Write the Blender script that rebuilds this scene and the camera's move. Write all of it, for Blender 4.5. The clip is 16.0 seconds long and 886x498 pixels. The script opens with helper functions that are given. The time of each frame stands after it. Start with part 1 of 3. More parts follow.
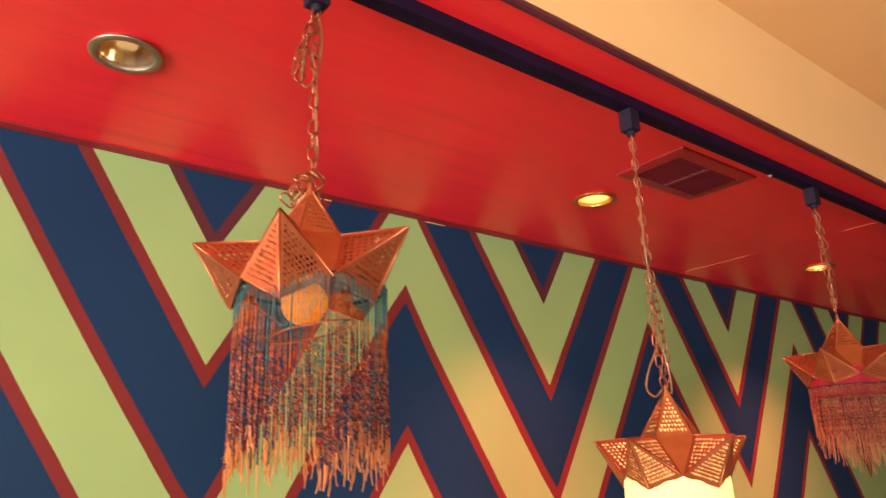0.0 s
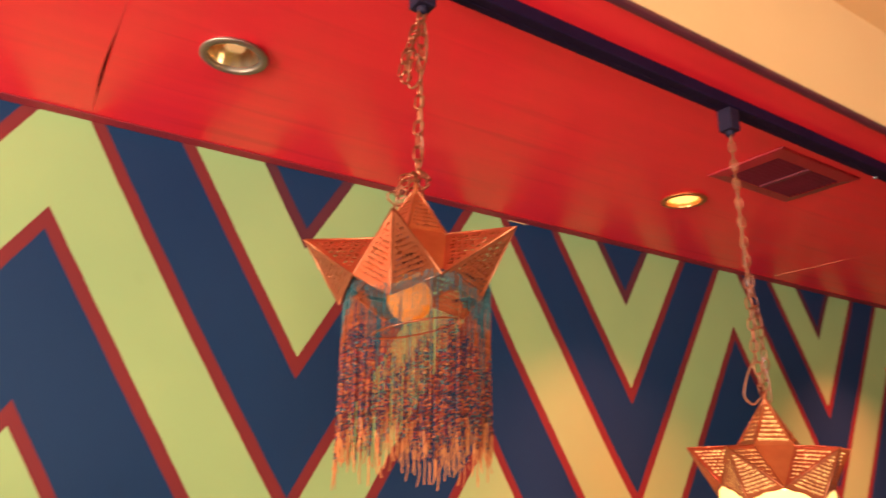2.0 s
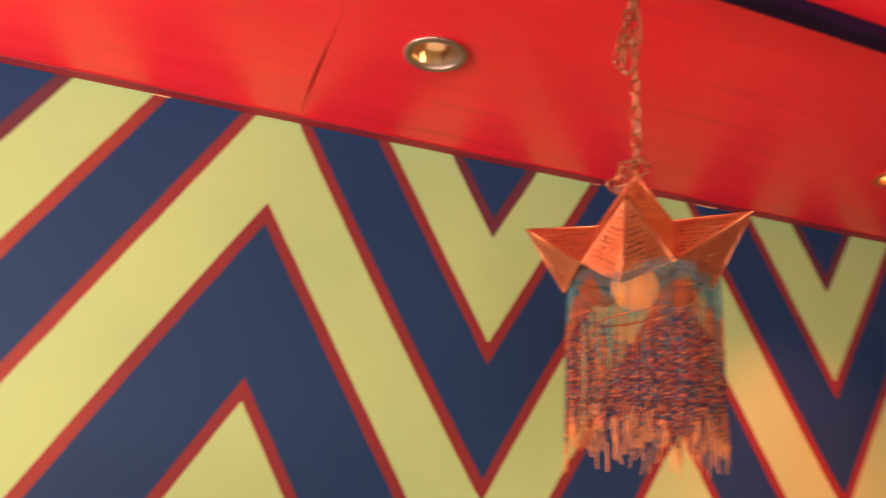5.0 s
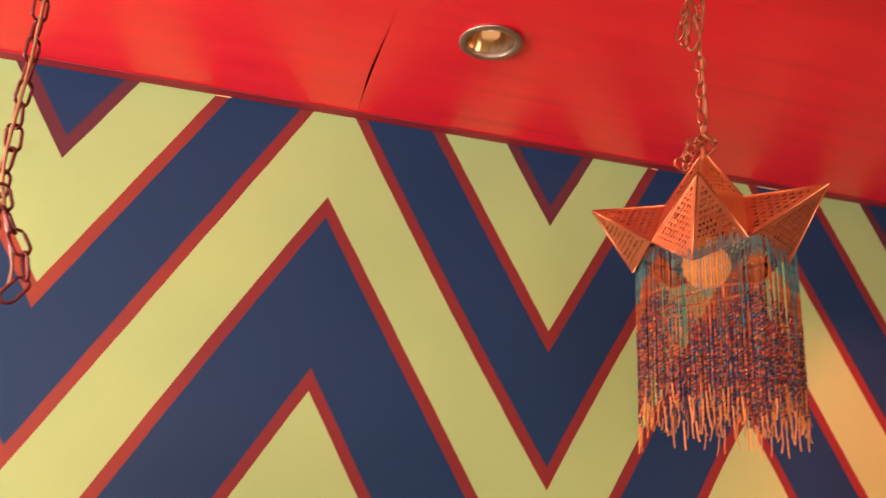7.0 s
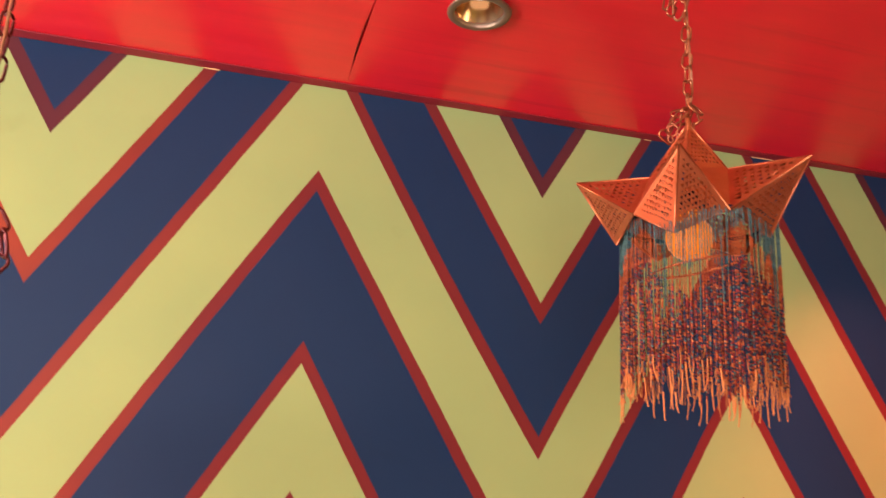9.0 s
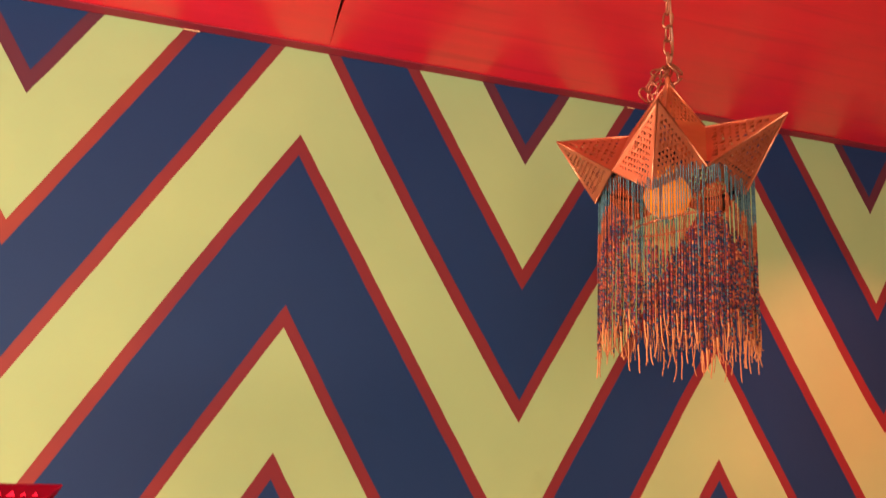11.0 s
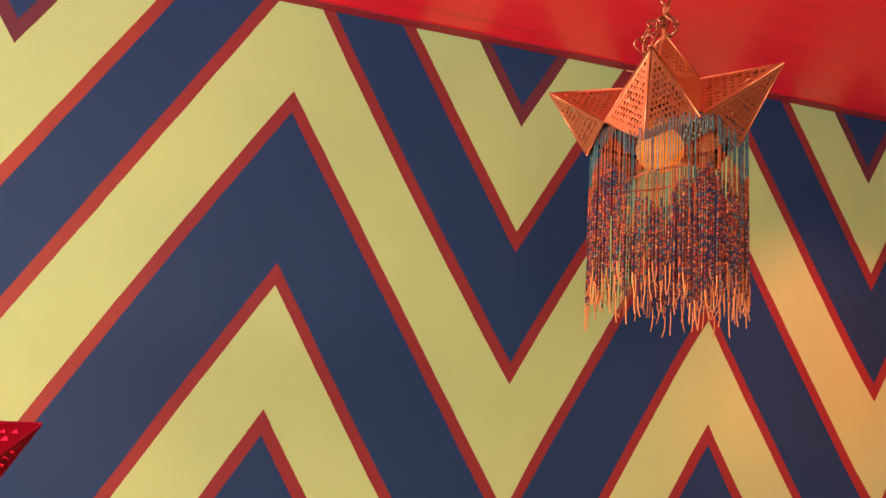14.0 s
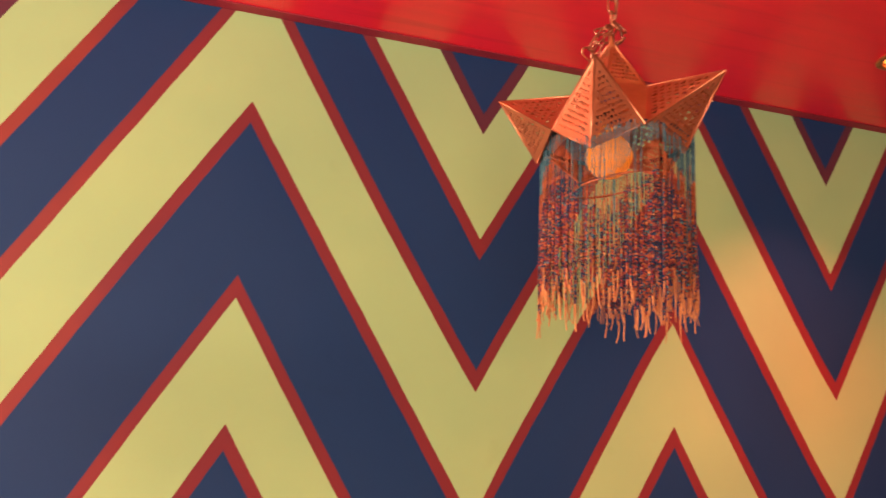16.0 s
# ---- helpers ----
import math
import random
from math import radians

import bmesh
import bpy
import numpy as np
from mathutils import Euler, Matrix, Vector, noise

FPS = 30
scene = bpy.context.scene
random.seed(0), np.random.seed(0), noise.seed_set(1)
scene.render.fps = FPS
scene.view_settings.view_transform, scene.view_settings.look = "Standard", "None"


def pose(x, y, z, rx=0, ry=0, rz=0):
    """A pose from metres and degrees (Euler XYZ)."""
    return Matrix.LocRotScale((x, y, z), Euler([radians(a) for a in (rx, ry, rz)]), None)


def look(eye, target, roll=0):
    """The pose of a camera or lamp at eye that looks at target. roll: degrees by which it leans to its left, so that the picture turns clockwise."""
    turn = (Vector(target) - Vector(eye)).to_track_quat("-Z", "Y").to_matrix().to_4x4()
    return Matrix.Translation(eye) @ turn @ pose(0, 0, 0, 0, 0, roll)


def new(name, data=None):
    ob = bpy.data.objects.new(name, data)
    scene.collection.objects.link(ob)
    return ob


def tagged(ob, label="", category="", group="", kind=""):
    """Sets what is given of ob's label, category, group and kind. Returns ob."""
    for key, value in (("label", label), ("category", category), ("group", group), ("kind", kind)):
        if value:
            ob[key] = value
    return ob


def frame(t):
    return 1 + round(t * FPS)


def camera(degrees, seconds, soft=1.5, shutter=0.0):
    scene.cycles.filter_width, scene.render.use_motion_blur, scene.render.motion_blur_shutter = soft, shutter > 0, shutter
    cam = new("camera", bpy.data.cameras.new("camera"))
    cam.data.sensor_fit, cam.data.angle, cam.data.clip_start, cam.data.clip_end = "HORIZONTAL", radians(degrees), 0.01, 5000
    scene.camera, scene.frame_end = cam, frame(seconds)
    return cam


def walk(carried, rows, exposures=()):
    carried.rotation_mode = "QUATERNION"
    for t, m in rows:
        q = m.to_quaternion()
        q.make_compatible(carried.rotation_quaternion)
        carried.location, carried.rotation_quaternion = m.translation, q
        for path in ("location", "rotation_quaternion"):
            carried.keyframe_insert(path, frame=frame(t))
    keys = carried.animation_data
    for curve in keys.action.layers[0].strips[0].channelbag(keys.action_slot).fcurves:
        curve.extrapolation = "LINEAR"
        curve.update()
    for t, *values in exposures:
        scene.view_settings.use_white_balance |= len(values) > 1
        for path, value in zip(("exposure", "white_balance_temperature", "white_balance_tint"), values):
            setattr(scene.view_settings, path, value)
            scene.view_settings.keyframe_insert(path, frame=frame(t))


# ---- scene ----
cam = camera(65.0, 16.0, soft=1.4, shutter=2.0)
PATH = [
    (0, (-0.645, -1.891, 1.772), (0.531, -0.383, 2.357), -1.8),
    (0.5, (-0.661, -1.886, 1.785), (0.503, -0.365, 2.362), -1.4),
    (1, (-0.669, -1.886, 1.778), (0.45, -0.335, 2.364), -0.8),
    (1.5, (-0.684, -1.877, 1.771), (0.385, -0.293, 2.359), -0.1),
    (2, (-0.697, -1.867, 1.773), (0.323, -0.247, 2.352), 0.9),
    (2.5, (-0.708, -1.862, 1.773), (0.272, -0.215, 2.345), 1.4),
    (3, (-0.741, -1.847, 1.767), (0.192, -0.171, 2.333), 2.0),
    (3.5, (-0.757, -1.844, 1.767), (0.105, -0.128, 2.328), 2.4),
    (4, (-0.77, -1.849, 1.765), (0.007, -0.091, 2.32), 3.0),
    (4.5, (-0.783, -1.842, 1.768), (-0.068, -0.055, 2.309), 3.4),
    (5, (-0.806, -1.835, 1.766), (-0.16, -0.018, 2.294), 3.5),
    (5.2, (-0.803, -1.831, 1.743), (-0.194, -0.004, 2.281), 3.7),
    (7.3, (-0.836, -1.83, 1.745), (-0.334, 0.042, 2.241), 2.8),
    (7.5, (-0.829, -1.831, 1.752), (-0.338, 0.049, 2.227), 2.7),
    (8, (-0.82, -1.834, 1.749), (-0.335, 0.051, 2.205), 2.7),
    (8.5, (-0.816, -1.836, 1.75), (-0.318, 0.05, 2.192), 2.6),
    (9, (-0.81, -1.839, 1.748), (-0.286, 0.042, 2.179), 2.7),
    (11.5, (-0.795, -1.841, 1.71), (-0.222, 0.043, 2.056), 2.7),
    (12, (-0.789, -1.837, 1.701), (-0.223, 0.052, 2.031), 2.9),
    (12.5, (-0.791, -1.838, 1.697), (-0.221, 0.053, 2.013), 2.7),
    (13, (-0.788, -1.833, 1.692), (-0.218, 0.06, 1.997), 3.0),
    (13.5, (-0.784, -1.835, 1.691), (-0.212, 0.06, 1.981), 3.2),
    (14, (-0.779, -1.831, 1.691), (-0.198, 0.061, 1.978), 3.5),
    (14.5, (-0.776, -1.833, 1.691), (-0.184, 0.056, 1.981), 3.3),
    (15, (-0.765, -1.833, 1.694), (-0.164, 0.051, 1.993), 3.1),
    (15.5, (-0.752, -1.834, 1.7), (-0.134, 0.044, 2.004), 2.7),
    (16, (-0.743, -1.838, 1.698), (-0.1, 0.03, 2.008), 2.2),
]
walk(cam, [(t, look(eye, target, roll)) for t, eye, target, roll in PATH], [(0.0, 0.09, 5900, 9), (1.5, 0.11, 6050, 14), (3.5, 0.09, 6400, 26), (7.5, -0.10, 6450, 34), (9.0, -0.15, 6450, 36), (16.0, -0.08, 6450, 36)])

# ---- light ----
world = bpy.data.worlds.new("world")
world.use_nodes = True
scene.world = world
_wn = world.node_tree.nodes
_sky = _wn.new("ShaderNodeTexSky")
_sky.sky_type = "NISHITA"
_sky.sun_disc = False
_sky.sun_elevation, _sky.sun_rotation = radians(35), radians(200)
world.node_tree.links.new(_sky.outputs[0], _wn["Background"].inputs[0])
_wn["Background"].inputs[1].default_value = 0.08


def area_lamp(name, eye, target, sx, sy, watts, colour):
    d = bpy.data.lights.new(name, "AREA")
    d.shape, d.size, d.size_y, d.energy, d.color = "RECTANGLE", sx, sy, watts, colour
    ob = new(name, d)
    ob.matrix_world = look(eye, target)
    return ob


def point_lamp(name, place, watts, colour, radius):
    d = bpy.data.lights.new(name, "POINT")
    d.energy, d.color, d.shadow_soft_size = watts, colour, radius
    ob = new(name, d)
    ob.location = place
    return ob


def spot_lamp(name, place, watts, colour, angle):
    d = bpy.data.lights.new(name, "SPOT")
    d.energy, d.color, d.spot_size, d.spot_blend, d.shadow_soft_size = watts, colour, radians(angle), 1.0, 0.04
    ob = new(name, d)
    ob.matrix_world = look(place, (place[0], place[1] + 0.001, 0))
    return ob


DAY = (0.92, 0.985, 1.0)
DAY_WEST = (0.94, 1.0, 0.88)
WARM = (1.0, 0.22, 0.14)
area_lamp("window_light_west", (-4.93, -1.75, 1.45), (0, -1.5, 4.05), 2.6, 1.7, 455, DAY_WEST)
# added frontal fill from an assumed, unseen south window
area_lamp("fill_light_south", (-2.9, -5.93, 1.6), (-1.6, 0, 7.0), 3.4, 1.9, 290, DAY)

# ---- dimensions ----
H = 2.6          # soffit
TOP = 2.93       # main ceiling
EDGE = -1.10     # outer edge of the soffit
TRACK_Y = -0.975
WEST, EAST, SOUTH = -5.0, 7.0, -6.0


# ---- materials ----
def material(name, rough=0.5, metal=0.0, coat=0.0):
    m = bpy.data.materials.new(name)
    m.use_nodes = True
    nt = m.node_tree
    b = nt.nodes["Principled BSDF"]
    b.inputs["Roughness"].default_value = rough
    b.inputs["Metallic"].default_value = metal
    b.inputs["Coat Weight"].default_value = coat
    return m, nt, b


def link(nt, a, b):
    nt.links.new(a, b)


def math_node(nt, op, a, b=None):
    n = nt.nodes.new("ShaderNodeMath")
    n.operation = op
    for i, v in enumerate((a, b)):
        if v is None:
            continue
        if isinstance(v, (int, float)):
            n.inputs[i].default_value = v
        else:
            nt.links.new(v, n.inputs[i])
    return n.outputs[0]


def noise_node(nt, scale, detail=4.0, stretch=None):
    tc = nt.nodes.new("ShaderNodeTexCoord")
    n = nt.nodes.new("ShaderNodeTexNoise")
    n.inputs["Scale"].default_value, n.inputs["Detail"].default_value = scale, detail
    src = tc.outputs["Object"]
    if stretch:
        mp = nt.nodes.new("ShaderNodeMapping")
        mp.inputs["Scale"].default_value = stretch
        nt.links.new(src, mp.inputs["Vector"])
        src = mp.outputs["Vector"]
    nt.links.new(src, n.inputs["Vector"])
    return n.outputs["Fac"]


def ramp(nt, fac, stops, mode="LINEAR"):
    r = nt.nodes.new("ShaderNodeValToRGB")
    r.color_ramp.interpolation = mode
    el = r.color_ramp.elements
    while len(el) < len(stops):
        el.new(0.5)
    for e, (p, c) in zip(el, stops):
        e.position = p
        e.color = (*c, 1)
    nt.links.new(fac, r.inputs[0])
    return r.outputs[0]


def bump(nt, b, fac, strength, dist):
    n = nt.nodes.new("ShaderNodeBump")
    n.inputs["Strength"].default_value, n.inputs["Distance"].default_value = strength, dist
    nt.links.new(fac, n.inputs["Height"])
    nt.links.new(n.outputs[0], b.inputs["Normal"])


def mix(nt, fac, a, b, mode="MIX"):
    n = nt.nodes.new("ShaderNodeMix")
    n.data_type, n.blend_type = "RGBA", mode
    for i, v in ((0, fac), (6, a), (7, b)):
        if isinstance(v, (int, float)):
            n.inputs[i].default_value = v
        elif isinstance(v, tuple):
            n.inputs[i].default_value = (*v, 1)
        else:
            nt.links.new(v, n.inputs[i])
    return n.outputs[2]


def mottled(name, c1, c2, scale, rough=0.5, metal=0.0, coat=0.0, bumps=0.1, bscale=None, stretch=None, dist=0.002):
    m, nt, b = material(name, rough, metal, coat)
    f = noise_node(nt, scale, 5.0, stretch)
    link(nt, ramp(nt, f, [(0.3, c1), (0.7, c2)]), b.inputs["Base Color"])
    g = noise_node(nt, bscale or scale * 6, 3.0, stretch)
    link(nt, math_node(nt, "ADD", math_node(nt, "MULTIPLY", g, 0.2), rough - 0.1), b.inputs["Roughness"])
    if bumps:
        bump(nt, b, g, bumps, dist)
    return m


CREAM, NAVY, RUST, BROWN = (0.322, 0.402, 0.136), (0.0140, 0.0335, 0.0735), (0.185, 0.024, 0.020), (0.105, 0.024, 0.026)
HALF_PERIOD, SLOPE = 0.6625, 1.645


def chevron_paint():
    """Hand-painted zigzag bands; the height of each edge is given at the lowest corner of its zigzag."""
    m, nt, b = material("chevron_paint", 0.42)
    b.inputs["Specular IOR Level"].default_value = 0.08
    tc = nt.nodes.new("ShaderNodeTexCoord")
    sep = nt.nodes.new("ShaderNodeSeparateXYZ")
    link(nt, tc.outputs["Object"], sep.inputs[0])
    along = math_node(nt, "SUBTRACT", sep.outputs[0], 0.002)
    zig = math_node(nt, "MULTIPLY", math_node(nt, "PINGPONG", along, HALF_PERIOD), SLOPE)
    u = math_node(nt, "SUBTRACT", sep.outputs[2], zig)
    wob = math_node(nt, "MULTIPLY", math_node(nt, "SUBTRACT", noise_node(nt, 9.0, 6.0), 0.5), 0.010)
    u = math_node(nt, "ADD", u, wob)
    edges = [(0.365, RUST), (0.427, CREAM), (0.741, RUST), (0.798, NAVY), (1.202, RUST),
             (1.262, CREAM), (1.606, RUST), (1.667, NAVY), (1.980, RUST), (2.041, CREAM), (2.356, BROWN), (2.418, NAVY)]
    lower = [(-0.05, RUST), (0.01, NAVY)]
    # the painter's hand: how far each pair of edges strays between the corners of the zigzag, leg by leg
    stray = {0.427: (0.010, -0.011, 0.014, -0.014), 0.741: (0.013, -0.018, 0.025, -0.013), 1.262: (0.016, 0.0, 0.026, -0.029),
             1.606: (0.0, -0.022, 0.011, -0.024), 2.041: (0.0, -0.004, 0.0, 0.0)}
    partner = {0.365: 0.427, 0.798: 0.741, 1.202: 1.262, 1.667: 1.606, 1.980: 2.041}
    legs = []
    for k in range(4):
        d = math_node(nt, "DIVIDE", math_node(nt, "SUBTRACT", along, (k - 1.5) * HALF_PERIOD), HALF_PERIOD / 2)
        legs.append(math_node(nt, "MAXIMUM", math_node(nt, "SUBTRACT", 1.0, math_node(nt, "POWER", math_node(nt, "ABSOLUTE", d), 2 if k < 2 else 5)), 0.0))
    strayed = {}
    for height, shifts in stray.items():
        v = u
        for leg, shift in zip(legs, shifts):
            if shift:
                v = math_node(nt, "SUBTRACT", v, math_node(nt, "MULTIPLY", leg, shift))
        strayed[height] = v
    # the rust borders turn more orange towards the west end, unevenly by noise
    coat = math_node(nt, "ADD", math_node(nt, "MULTIPLY", sep.outputs[0], -1.0), math_node(nt, "MULTIPLY", noise_node(nt, 3.5, 5.0), 0.5))
    orange_west = nt.nodes.new("ShaderNodeMapRange")
    orange_west.inputs["From Min"].default_value, orange_west.inputs["From Max"].default_value = 1.12, 1.95
    link(nt, coat, orange_west.inputs["Value"])
    rust = mix(nt, orange_west.outputs["Result"], RUST, (0.33, 0.056, 0.019))
    col, before = CREAM, CREAM
    for height, colour in lower + edges:
        blur = 0.006 if NAVY in (before, colour) else 0.0012
        step = nt.nodes.new("ShaderNodeMapRange")
        step.inputs["From Min"].default_value = height - blur / 2
        step.inputs["From Max"].default_value = height + blur / 2
        link(nt, strayed.get(partner.get(height, height), u), step.inputs["Value"])
        col = mix(nt, step.outputs["Result"], col, rust if colour == RUST else colour)
        before = colour
    big = noise_node(nt, 1.7, 5.0)
    fine = noise_node(nt, 60.0, 3.0)
    shade = ramp(nt, big, [(0.3, (0.86, 0.90, 0.92)), (0.7, (1.08, 1.04, 1.0))])
    col = mix(nt, 1.0, col, shade, "MULTIPLY")
    grime = ramp(nt, noise_node(nt, 6.0, 8.0), [(0.64, (1, 1, 1)), (0.78, (0.88, 0.86, 0.82))])
    col = mix(nt, 0.6, col, grime, "MULTIPLY")
    link(nt, col, b.inputs["Base Color"])
    link(nt, math_node(nt, "ADD", math_node(nt, "MULTIPLY", big, 0.2), 0.36), b.inputs["Roughness"])
    edge = nt.nodes.new("ShaderNodeRGBToBW")
    link(nt, col, edge.inputs[0])
    h = math_node(nt, "ADD", math_node(nt, "MULTIPLY", fine, 0.5), edge.outputs[0])
    bump(nt, b, h, 0.12, 0.002)
    return m


def red_plywood():
    m, nt, b = material("red_lacquered_plywood", 0.3, 0.0, 0.1)
    grain = noise_node(nt, 2.2, 9.0, (1.0, 11.0, 1.0))
    big = noise_node(nt, 1.3, 4.0)
    col = ramp(nt, grain, [(0.30, (0.82, 0.014, 0.020)), (0.55, (0.87, 0.018, 0.024)), (0.75, (0.90, 0.026, 0.029))])
    streak = ramp(nt, noise_node(nt, 1.6, 10.0, (0.8, 14.0, 1.0)), [(0.60, (1, 1, 1)), (0.72, (0.80, 0.62, 0.66))])
    col = mix(nt, 0.6, col, streak, "MULTIPLY")
    col = mix(nt, 1.0, col, ramp(nt, big, [(0.3, (0.84, 0.78, 0.80)), (0.7, (1.05, 1.1, 1.08))]), "MULTIPLY")
    link(nt, col, b.inputs["Base Color"])
    link(nt, math_node(nt, "ADD", math_node(nt, "MULTIPLY", grain, 0.18), 0.30), b.inputs["Roughness"])
    b.inputs["Coat Roughness"].default_value = 0.25
    bump(nt, b, math_node(nt, "ADD", grain, math_node(nt, "MULTIPLY", big, 1.5)), 0.05, 0.004)
    return m


M_WALL = chevron_paint()
M_RED = red_plywood()
M_TRIM = mottled("dark_red_trim_paint", (0.24, 0.007, 0.012), (0.29, 0.009, 0.014), 12, 0.7, bumps=0.08)
M_NOSE = mottled("maroon_edge_paint", (0.075, 0.012, 0.020), (0.11, 0.016, 0.024), 10, 0.4, bumps=0.08)
M_BEIGE = mottled("beige_plaster_paint", (0.80, 0.445, 0.165), (0.86, 0.495, 0.190), 1.4, 0.75, bumps=0.1, bscale=90)
M_PLAIN = mottled("brown_plaster_paint", (0.24, 0.18, 0.11), (0.30, 0.23, 0.14), 1.4, 0.8, bumps=0.1, bscale=80)
M_FLOOR = mottled("brown_wood_floor", (0.155, 0.077, 0.037), (0.215, 0.110, 0.054), 3, 0.45, bumps=0.1, stretch=(1, 8, 1))
M_BLACK = mottled("black_track_enamel", (0.010, 0.003, 0.014), (0.015, 0.005, 0.020), 20, 0.65, bumps=0.04)
M_ADAPT = mottled("black_adapter_plastic", (0.014, 0.008, 0.017), (0.022, 0.012, 0.024), 30, 0.6, bumps=0.05)
for _m in (M_BLACK, M_ADAPT):
    _m.node_tree.nodes["Principled BSDF"].inputs["Specular IOR Level"].default_value = 0.12
# near-black colour that paints in the shade behind vent slats and soffit gaps
M_DARK = mottled("dark_cavity_shade", (0.03, 0.005, 0.006), (0.05, 0.008, 0.008), 6, 0.8, bumps=0)
M_VENT = mottled("red_painted_vent", (0.28, 0.008, 0.012), (0.34, 0.011, 0.015), 9, 0.35, bumps=0.05)
# slats and divider, a darker red than the vent frame
M_SLAT = mottled("dark_red_slat_paint", (0.13, 0.007, 0.014), (0.17, 0.010, 0.018), 14, 0.5, bumps=0.05)
M_COPPER = mottled("copper_tin", (0.50, 0.130, 0.046), (0.60, 0.175, 0.064), 26, 0.34, 0.82, bumps=0.25, bscale=120, dist=0.001)
M_SEAM = mottled("copper_seam", (0.42, 0.110, 0.040), (0.52, 0.155, 0.057), 40, 0.38, 0.85, bumps=0.2, dist=0.001)
M_COPPER_RED = mottled("red_lacquered_tin", (0.24, 0.001, 0.012), (0.30, 0.002, 0.016), 26, 0.5, 0.0, bumps=0.2, bscale=120, dist=0.001)
M_COPPER_RED.node_tree.nodes["Principled BSDF"].inputs["Specular IOR Level"].default_value = 0.1
M_CHAIN = mottled("antique_brass_chain", (0.27, 0.075, 0.036), (0.48, 0.16, 0.068), 60, 0.34, 0.85, bumps=0.1)
M_CHAIN_RED = mottled("dark_red_brown_chain", (0.09, 0.009, 0.010), (0.15, 0.018, 0.015), 60, 0.4, 0.6, bumps=0.1)
M_CORD = mottled("clear_gold_cord", (0.24, 0.085, 0.035), (0.38, 0.14, 0.055), 60, 0.30, 0.0, 0.4, bumps=0)
M_NICKEL = mottled("brushed_nickel_trim", (0.36, 0.25, 0.17), (0.46, 0.32, 0.22), 20, 0.42, 0.9, bumps=0.05)
# ring of the lit downlights: their warm glow is put into the metal colour
M_RING_LIT = mottled("warm_lit_trim", (0.62, 0.22, 0.06), (0.74, 0.30, 0.09), 20, 0.30, 0.9, bumps=0.05)
M_REFLECT = mottled("warm_reflector", (0.80, 0.57, 0.32), (0.90, 0.66, 0.40), 8, 0.16, 0.9, bumps=0.03)
M_JOINT = mottled("orange_joint_filler", (0.55, 0.12, 0.05), (0.75, 0.20, 0.08), 60, 0.6, bumps=0)
M_SCREW = mottled("steel_screw", (0.5, 0.5, 0.5), (0.65, 0.65, 0.62), 30, 0.3, 0.9, bumps=0)


def glow(name, base, colour, strength, rough=0.3):
    m, nt, b = material(name, rough)
    b.inputs["Base Color"].default_value = (*base, 1)
    b.inputs["Emission Color"].default_value = (*colour, 1)
    b.inputs["Emission Strength"].default_value = strength
    return m


# face of the unlit downlight, brightened by an added glow
M_LENS_DIM = glow("unlit_face_added_glow", (0.75, 0.66, 0.48), (1.0, 0.80, 0.50), 0.7)
M_LENS_LIT = glow("lit_lamp_face", (0.8, 0.6, 0.3), (1.0, 0.45, 0.09), 2.0)
# the bulb is unlit; this emission is added to deepen its orange
M_BULB_AMBER = glow("amber_globe_added_glow", (0.46, 0.105, 0.006), (1.0, 0.25, 0.004), 0.65, 0.30)
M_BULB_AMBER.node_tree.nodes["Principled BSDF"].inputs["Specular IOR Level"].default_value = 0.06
M_BULB_LIT = glow("lit_globe_glass", (0.9, 0.85, 0.6), (1.0, 0.83, 0.38), 5.0)
M_BULB_RED = glow("lit_red_globe_glass", (0.7, 0.02, 0.02), (1.0, 0.04, 0.03), 60.0)


def bead_material(name, colour):
    m, nt, b = material(name, 0.5)
    b.inputs["Specular IOR Level"].default_value = 0.06
    g = nt.nodes.new("ShaderNodeNewGeometry")
    v = ramp(nt, g.outputs["Random Per Island"], [(0.0, tuple(c * 0.62 for c in colour)), (1.0, tuple(min(1, c * 1.3) for c in colour))])
    link(nt, v, b.inputs["Base Color"])
    b.inputs["Subsurface Weight"].default_value = 0.0
    return m


BEADS = [bead_material(n, c) for n, c in (
    ("teal_bead", (0.060, 0.120, 0.112)), ("orange_bead", (0.36, 0.078, 0.022)), ("navy_bead", (0.022, 0.029, 0.056)), ("red_bead", (0.22, 0.026, 0.022)),
    ("amber_bead", (0.55, 0.19, 0.05)), ("pale_bead", (0.36, 0.33, 0.22)), ("brown_bead", (0.085, 0.026, 0.020)), ("peach_thread", (0.52, 0.165, 0.045)))]
RUSSET = [bead_material(n, c) for n, c in (
    ("rose_bead", (0.28, 0.06, 0.034)), ("copper_bead", (0.36, 0.10, 0.04)), ("wine_bead", (0.20, 0.035, 0.035)), ("maroon_bead", (0.26, 0.05, 0.04)),
    ("clay_bead", (0.38, 0.12, 0.05)), ("tan_bead", (0.40, 0.15, 0.07)), ("dusk_bead", (0.12, 0.022, 0.028)), ("tan_thread", (0.42, 0.14, 0.06)))]


